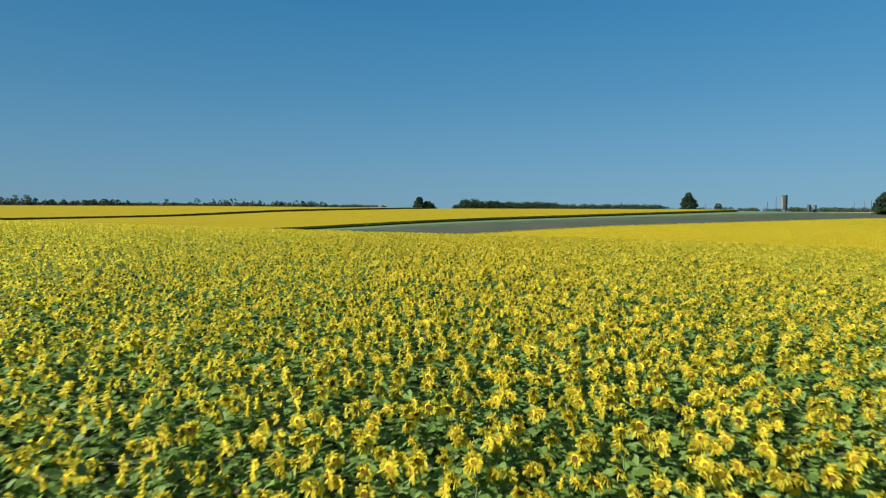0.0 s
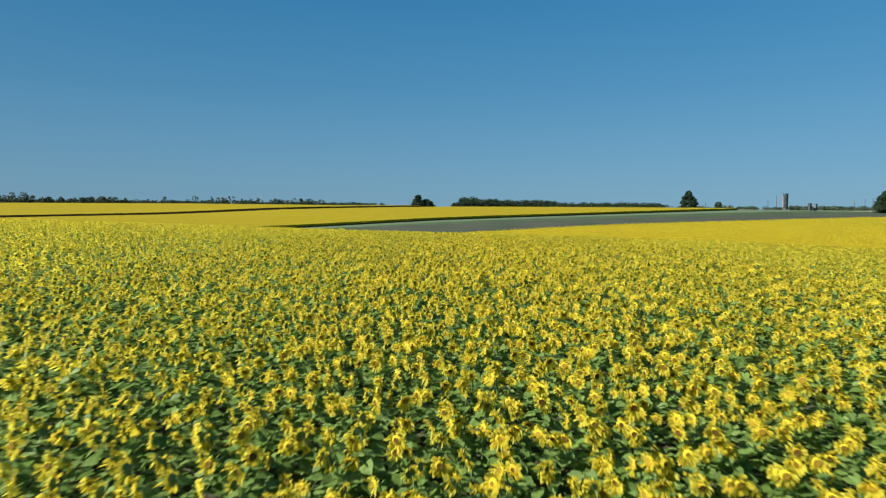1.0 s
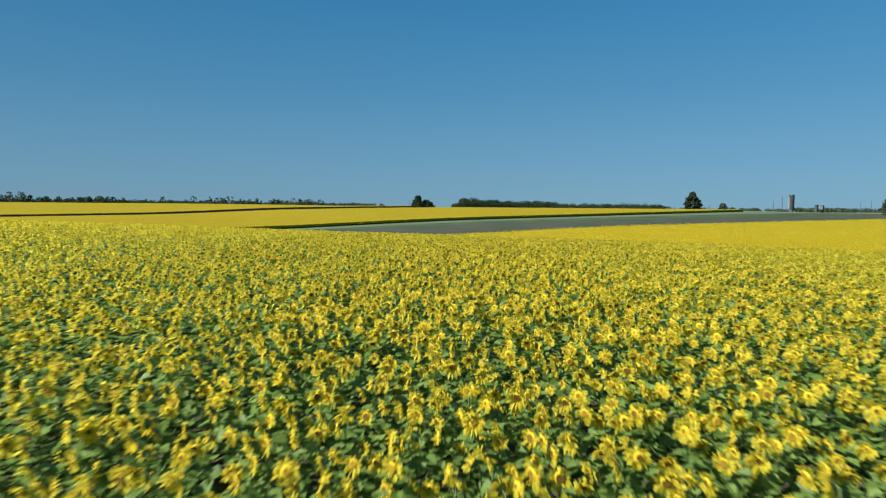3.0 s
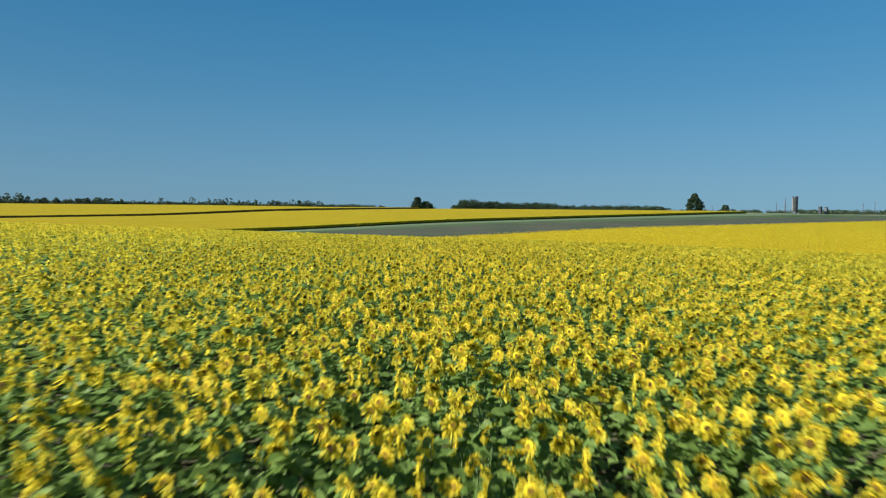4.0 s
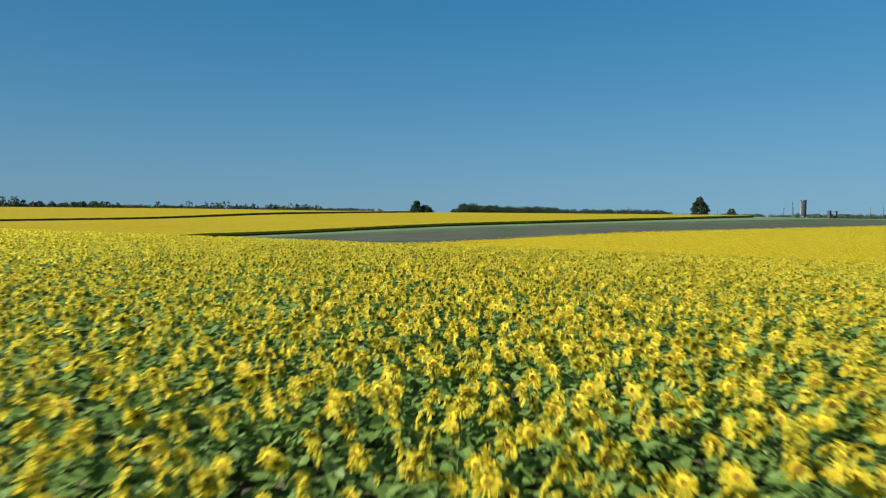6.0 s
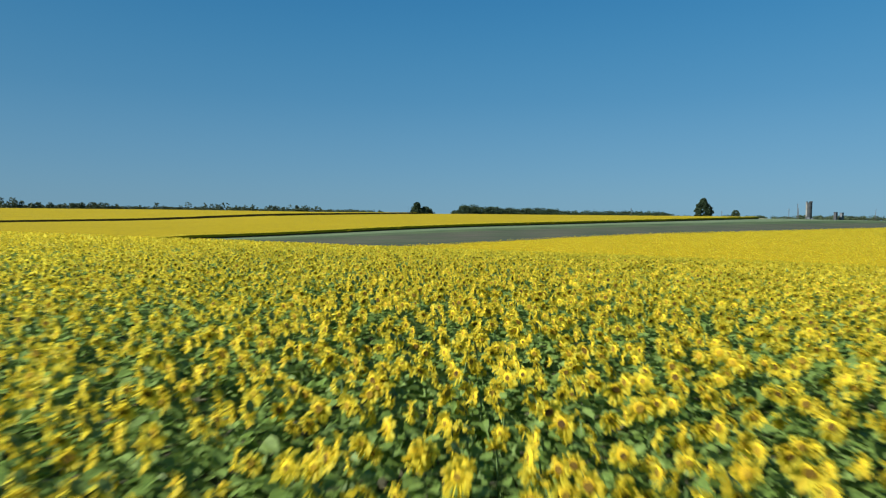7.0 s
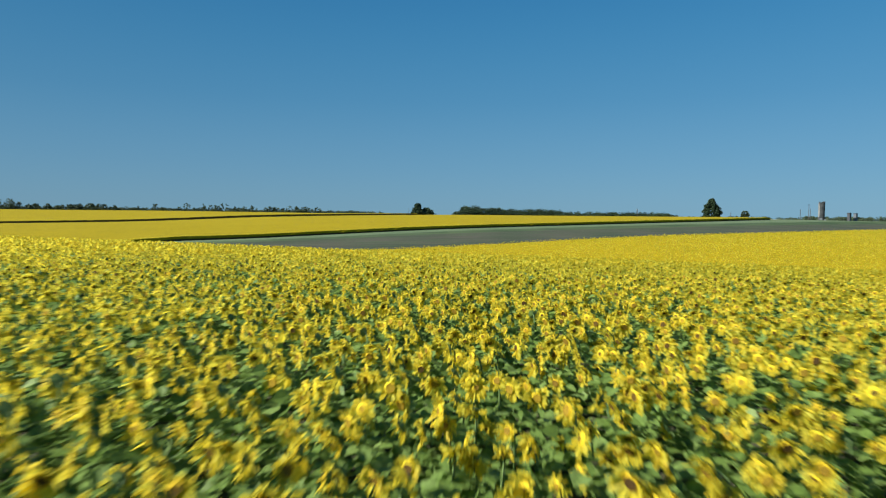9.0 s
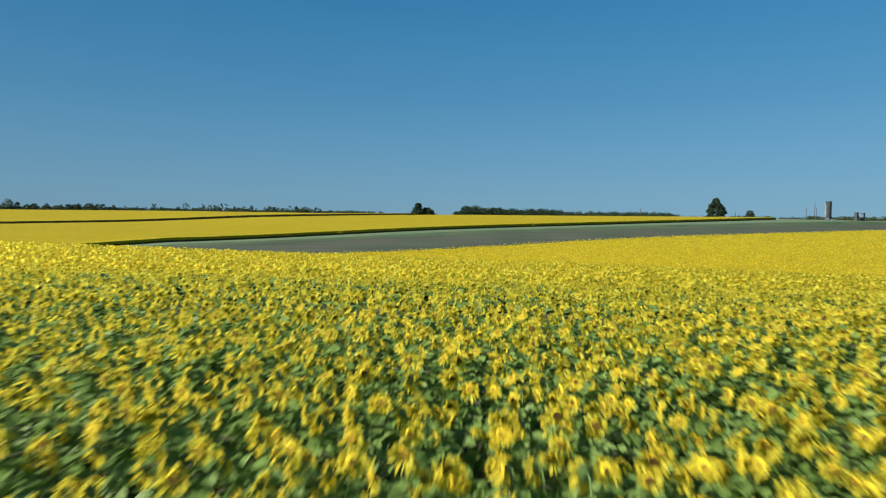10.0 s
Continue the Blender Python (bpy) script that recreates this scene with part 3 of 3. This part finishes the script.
def leaf_cloud(rng, clumps, per, leaf):
    """Small leaf faces, loose in clumps (x, y, z, radius)."""
    clumps = np.asarray(clumps, float)
    c = np.repeat(clumps, per, axis=0)
    d = rng.normal(0, 1, (len(c), 3))
    d /= np.linalg.norm(d, axis=1)[:, None]
    r = c[:, 3:4] * rng.uniform(0.25, 1.0, (len(c), 1)) ** 0.5
    mid = c[:, :3] + d * r * (1, 1, 0.8)
    a, b = rng.normal(0, 1, (len(c), 3)), rng.normal(0, 1, (len(c), 3))
    a /= np.linalg.norm(a, axis=1)[:, None]
    b -= a * (a * b).sum(1)[:, None]
    b /= np.linalg.norm(b, axis=1)[:, None]
    s = leaf * rng.uniform(0.6, 1.3, (len(c), 1))
    v = np.stack([mid - a * s, mid + b * s * 0.6, mid + a * s, mid - b * s * 0.6], 1).reshape(-1, 3)
    return v, np.arange(len(v)).reshape(-1, 4)


def crown_clumps(rng, height, width, low, shape, count):
    """Clumps of a crown: shape is the half width at heights 0..1 of the crown."""
    out = []
    for _ in range(count):
        f = rng.random()
        half = width / 2 * np.interp(f, np.linspace(0, 1, len(shape)), shape)
        a, r = rng.uniform(0, 2 * math.pi), half * math.sqrt(rng.uniform(0.15, 1.0)) * rng.uniform(0.75, 1.08)
        out.append((math.cos(a) * r, math.sin(a) * r, low + (height - low) * f, width * rng.uniform(0.06, 0.11)))
    return out


def tree(x, y, height, width, shape, foliage, seed, low=0.12, count=90, per=60, leaf=0.30, label="", name="tree"):
    rng = np.random.default_rng(seed)
    top = new(name)
    top.matrix_basis = pose(x, y, float(ground_z(x, y)) - 0.1, 0, 0, rng.uniform(0, 360))
    trunk = tube([(0, 0, 0), (0.1, 0, height * 0.3), (0, 0.1, height * 0.6), (0.05, 0, height * 0.92)], [height * 0.03, height * 0.024, height * 0.015, 0.03], 7, 0)
    clumps = crown_clumps(rng, height, width, height * low, shape, count)
    for c in clumps[::6]:
        trunk.join(tube([(0, 0, max(0.3, c[2] * 0.75)), (c[0] * 0.5, c[1] * 0.5, c[2] * 0.9), (c[0] * 0.95, c[1] * 0.95, c[2])], [height * 0.009, height * 0.006, 0.02], 4, 0))
    part("trunk", trunk, top, [BARK], True)
    v, f = leaf_cloud(rng, clumps, per, leaf)
    crown = new("crown", make_mesh("crown", v, f, [foliage]))
    crown.parent = top
    return tagged(top, label, "tree")


PINE = (0.95, 1.0, 0.97, 0.90, 0.76, 0.52, 0.2)
LOPED = (0.80, 0.98, 1.0, 0.90, 0.72, 0.66, 0.30, 0.16)
ROUND = (0.55, 0.95, 1.0, 0.95, 0.7, 0.35)
tree(196.5, 500, 13.9, 13.2, LOPED, NEEDLE, 1, low=0.03, count=230, per=80, leaf=0.40, label="single dense dark green tree beside the fields")
tree(215.3, 489, 5.7, 6.7, ROUND, FOLIAGE, 2, low=0.1, count=60, leaf=0.32, label="small round green tree at the field's edge")
tree(309, 435, 14.8, 16.7, PINE, NEEDLE, 3, low=0.03, count=240, per=80, leaf=0.43, label="broad dark green tree at the ploughed land's edge")
tree(-45, 1160, 21.5, 27, (1.0, 1.0, 0.90, 0.72, 0.50, 0.36, 0.22), NEEDLE, 4, low=0.0, count=260, per=70, leaf=0.75, label="tall dark tree alone on the far rise")
tree(-30, 1169, 13.5, 36, (1.0, 0.92, 0.78, 0.6, 0.42, 0.2), NEEDLE, 5, low=0.0, count=190, per=70, leaf=0.75, label="low spreading dark tree on the far rise")


def woods(name, label, stands, seed, foliage, per=8, leaf=1.15):
    """A far wood: crowns of uneven height along a line. stands: x, y of both ends, count, heights, widths."""
    rng = np.random.default_rng(seed)
    clumps = []
    for x0, y0, x1, y1, count, h0, h1, w0, w1 in stands:
        for _ in range(count):
            f = rng.random()
            x, y = x0 + (x1 - x0) * f, y0 + (y1 - y0) * f + rng.uniform(-16, 16)
            h, w = rng.uniform(h0, h1), rng.uniform(w0, w1)
            g = float(ground_z(x, y))
            for c in crown_clumps(rng, h, w, 0.3, ROUND if rng.random() < 0.7 else PINE, 17):
                clumps.append((x + c[0], y + c[1], g + c[2], c[3] * 1.6))
    v, f = leaf_cloud(rng, clumps, per, leaf)
    ob = new(name, make_mesh(name, v, f, [foliage]))
    return tagged(ob, label, "trees", kind="stuff")


woods("wood", "far dark green wood of rounded crowns on the horizon", [
    (22, 1276, 40, 1278, 16, 5, 13, 12, 20), (38, 1277, 70, 1280, 38, 15, 22, 20, 30), (60, 1277, 84, 1280, 16, 13, 18, 18, 24),
    (86, 1283, 116, 1285, 30, 14, 19, 18, 26), (110, 1285, 232, 1290, 105, 11, 17, 18, 30), (220, 1290, 464, 1305, 160, 8, 13, 18, 32)], 11, NEEDLE, per=13, leaf=1.0)
# single trees that stand out of the far line: x, height, width
SPIKES = [(-858, 15, 12), (-838, 19, 14), (-823, 14, 10), (-806, 19, 12), (-798, 19, 13), (-758, 12, 12), (-736, 11, 9), (-690, 11, 10), (-655, 12, 12),
          (-536, 14, 8), (-477, 16, 11), (-440, 13, 7), (-430, 13, 11), (-422, 13, 11), (-406, 16, 9), (-399, 9, 15), (-383, 10, 9), (-366, 11, 14), (-355, 12, 14)]
woods("tree_line", "ragged far line of mixed trees along the fields", [
    (-1060, 1204, -860, 1204, 45, 9, 18, 8, 14), (-860, 1204, -790, 1204, 18, 9, 16, 8, 14), (-790, 1204, -600, 1206, 60, 7, 13, 8, 12), (-1060, 1215, -150, 1215, 330, 4.5, 6.5, 12, 20),
    (-600, 1206, -345, 1214, 26, 6, 10, 7, 13), (-345, 1218, -218, 1218, 34, 8, 14, 8, 16), (-218, 1225, -101, 1232, 16, 5, 8, 7, 13)]
    + [(x, 1206, x, 1206, 2, h * 1.0, h * 1.12, w * 0.9, w) for x, h, w in SPIKES], 12, FOLIAGE)
woods("tree_line", "low hazy line of trees on the plain's edge", [
    (464, 1232, 812, 1232, 80, 4, 7.5, 12, 24), (638, 1160, 928, 1160, 90, 4.5, 8, 12, 26), (870, 1131, 1305, 1131, 90, 4.5, 8, 12, 26)], 13, FOLIAGE)


# x, y, height, turn, crossarm
POLES = [
    (140.7, 493, 7.2, 20, True), (205.9, 490.1, 5.2, 20, False), (250.8, 482.8, 7.5, 20, True), (266.8, 500.2, 11.9, 20, True), (255.2, 478.5, 8.1, 20, False),
    (408.9, 620.6, 11.6, 30, True), (379.9, 562.6, 11.6, 30, True), (256.6, 374.1, 11.2, 30, False), (-55.1, 1058.5, 13, 0, True)]


# ---- poles, tower and sheds on the far side ----
def plain(name, dark, light, rough, grain, relief):
    m, nodes, links, b = material(name, rough, 0.25)
    n, w = tex_noise(nodes, links, grain, 5), tex_noise(nodes, links, grain * 0.12, 3)
    v = math_node(nodes, links, "MULTIPLY_ADD", w.outputs["Fac"], 0.8, math_node(nodes, links, "MULTIPLY", n.outputs["Fac"], 0.4))
    r = ramp(nodes, [(0.38, dark), (0.78, light)])
    links.new(v, r.inputs["Fac"])
    links.new(r.outputs["Color"], b.inputs["Base Color"])
    bump(nodes, links, b, n.outputs["Fac"], 0.5, relief)
    return m


CONCRETE = plain("weathered_concrete", (0.020, 0.025, 0.028), (0.060, 0.068, 0.072), 0.9, 3.0, 0.04)
# pale tone of the tower's sunlit left side, painted against the dark concrete
SUNLIT_TONE = plain("painted_sunlit_tone", (0.12, 0.125, 0.12), (0.26, 0.26, 0.245), 0.9, 1.5, 0.02)
WOOD = plain("weathered_wood", (0.045, 0.042, 0.038), (0.10, 0.092, 0.080), 0.85, 8.0, 0.01)
GLAZE = plain("porcelain", (0.55, 0.55, 0.52), (0.7, 0.7, 0.68), 0.3, 8.0, 0.001)
DARKWALL = plain("dark_wall", (0.035, 0.04, 0.045), (0.07, 0.075, 0.08), 0.85, 2.0, 0.02)
GREYWALL = plain("grey_wall", (0.075, 0.09, 0.105), (0.13, 0.15, 0.165), 0.85, 2.0, 0.02)


def box(x0, y0, z0, x1, y1, z1, mat=0):
    out = Parts()
    v = [(x, y, z) for z in (z0, z1) for x, y in ((x0, y0), (x1, y0), (x1, y1), (x0, y1))]
    q = [(0, 3, 2, 1), (4, 5, 6, 7), (0, 1, 5, 4), (1, 2, 6, 5), (2, 3, 7, 6), (3, 0, 4, 7)]
    out.add(v, [t for a, b, c, d in q for t in ((a, b, c), (a, c, d))], mat)
    return out


def utility_pole(x, y, height, turn, arm):
    top = new("utility_pole")
    top.matrix_basis = pose(x, y, float(ground_z(x, y)) - 0.2, 0, 0, turn)
    part("post", tube([(0, 0, 0), (0, 0, height * 0.5), (0, 0, height)], [0.20, 0.18, 0.14], 8, 0), top, [WOOD], True)
    if arm:
        cross = part("crossarm", box(-0.9, -0.06, height - 0.75, 0.9, 0.06, height - 0.6), top, [WOOD])
        for k in (-0.8, -0.3, 0.3, 0.8):
            part("insulator", tube([(k, 0, height - 0.6), (k, 0, height - 0.5), (k, 0, height - 0.4)], [0.03, 0.06, 0.04], 6, 0), cross, [GLAZE], True)
    return tagged(top, "weathered wooden utility pole standing by the fields", "utility pole", "utility poles")


for x, y, h, turn, arm in POLES:
    utility_pole(x, y, h, turn, arm)


def ruined_tower(x, y):
    """A round shaft with a broken crown and a pale footing."""
    top = new("ruined_tower")
    top.matrix_basis = pose(x, y, float(ground_z(x, y)) - 0.2, 0, 0, 10)
    rng = random.Random(8)
    sides, outer, inner = 32, 1.8, 1.47
    wall = Parts()
    levels = [0, 0.4, 3.0, 6.0, 8.6, 10.6]
    crest = [12.3 + rng.uniform(-0.15, 0.15) for _ in range(sides)]
    for k in (6, 7, 8, 13, 14, 18, 19, 20, 24, 25):
        crest[k] = 11.0 + rng.uniform(-0.15, 0.3)
    verts = []
    for j in range(sides):
        a = 2 * math.pi * j / sides
        rough = [rng.uniform(-0.03, 0.03) for _ in levels]
        flare = [0.12, 0.06, 0, 0, 0, 0]
        for r, low in ((outer, 0), (inner, 1)):
            for i, z in enumerate(levels + [crest[j]]):
                rr = r + (0 if low else (rough + [0.02])[i] + (flare + [0.02])[i])
                verts.append((math.cos(a) * rr, math.sin(a) * rr, z))
    n = len(levels) + 1
    tris = []
    for j in range(sides):
        a, b = j * 2 * n, ((j + 1) % sides) * 2 * n
        for i in range(n - 1):
            tris += [(a + i, b + i, b + i + 1), (a + i, b + i + 1, a + i + 1)]
            tris += [(b + n + i, a + n + i, a + n + i + 1), (b + n + i, a + n + i + 1, b + n + i + 1)]
        tris += [(a + n - 1, b + n - 1, b + 2 * n - 1), (a + n - 1, b + 2 * n - 1, a + 2 * n - 1)]
    wall.add(verts, tris, 0)
    part("shaft", wall, top, [CONCRETE])
    part("ring_beam", dome(1.83, 1.9, 9.0, 8.75, 32, 0, False), top, [CONCRETE])
    # thin added shell that paints the sunlit left side of the shaft
    shell, steps = Parts(), 6
    angles = [radians(134 + 58 * k / steps) for k in range(steps + 1)]
    heights = [(1.5, 11.7), (0.6, 11.3), (0.5, 11.6), (0.5, 11.8), (0.5, 11.1), (0.9, 10.2), (2.4, 8.8)]
    rings = [(math.cos(a) * r, math.sin(a) * r, z) for a, h in zip(angles, heights) for r in (1.97, 1.80) for z in h]
    quads = []
    for k in range(steps):
        a, b = 4 * k, 4 * k + 4
        quads += [(a, b, b + 1), (a, b + 1, a + 1), (a + 1, b + 1, b + 3), (a + 1, b + 3, a + 3), (a, a + 2, b + 2), (a, b + 2, b)]
    quads += [(0, 1, 3), (0, 3, 2), (4 * steps, 4 * steps + 3, 4 * steps + 1), (4 * steps, 4 * steps + 2, 4 * steps + 3)]
    shell.add(rings, quads, 0)
    part("painted_lit_side", shell, top, [SUNLIT_TONE])
    part("doorway", box(-2.05, -0.5, 0.1, -1.7, 0.5, 2.1), top, [DARKWALL])
    for px, py, sz in ((-3.2, -1.1, 0.9), (-1.7, -3.1, 0.7), (1.1, -3.0, 0.5)):
        part("rubble", box(px - sz, py - sz, 0, px + sz, py + sz, sz).moved(Euler((0.1, 0.15, 0.5)).to_matrix().to_4x4()), top, [GREYWALL])
    return tagged(top, "ruined round concrete tower with a broken top beyond the ploughed land", "tower")


ruined_tower(250, 457)


def shed(x, y, w, d, h, wall, label):
    top = new("shed")
    top.matrix_basis = pose(x, y, float(ground_z(x, y)) - 0.2, 0, 0, 25)
    body = part("wall", box(-w / 2, -d / 2, 0, w / 2, d / 2, h), top, [wall])
    part("roof", box(-w / 2 - 0.15, -d / 2 - 0.15, h, w / 2 + 0.15, d / 2 + 0.15, h + 0.2), top, [DARKWALL])
    part("door", box(-0.5, -d / 2 - 0.05, 0.1, 0.5, -d / 2 - 0.005, 2.1), body, [GREYWALL])
    return tagged(top, label, "building")


shed(266.2, 454, 1.7, 1.7, 5.3, DARKWALL, "small dark tower-like building on the plain")
shed(271.6, 456, 1.7, 1.7, 5.0, GREYWALL, "small grey tower-like building on the plain")
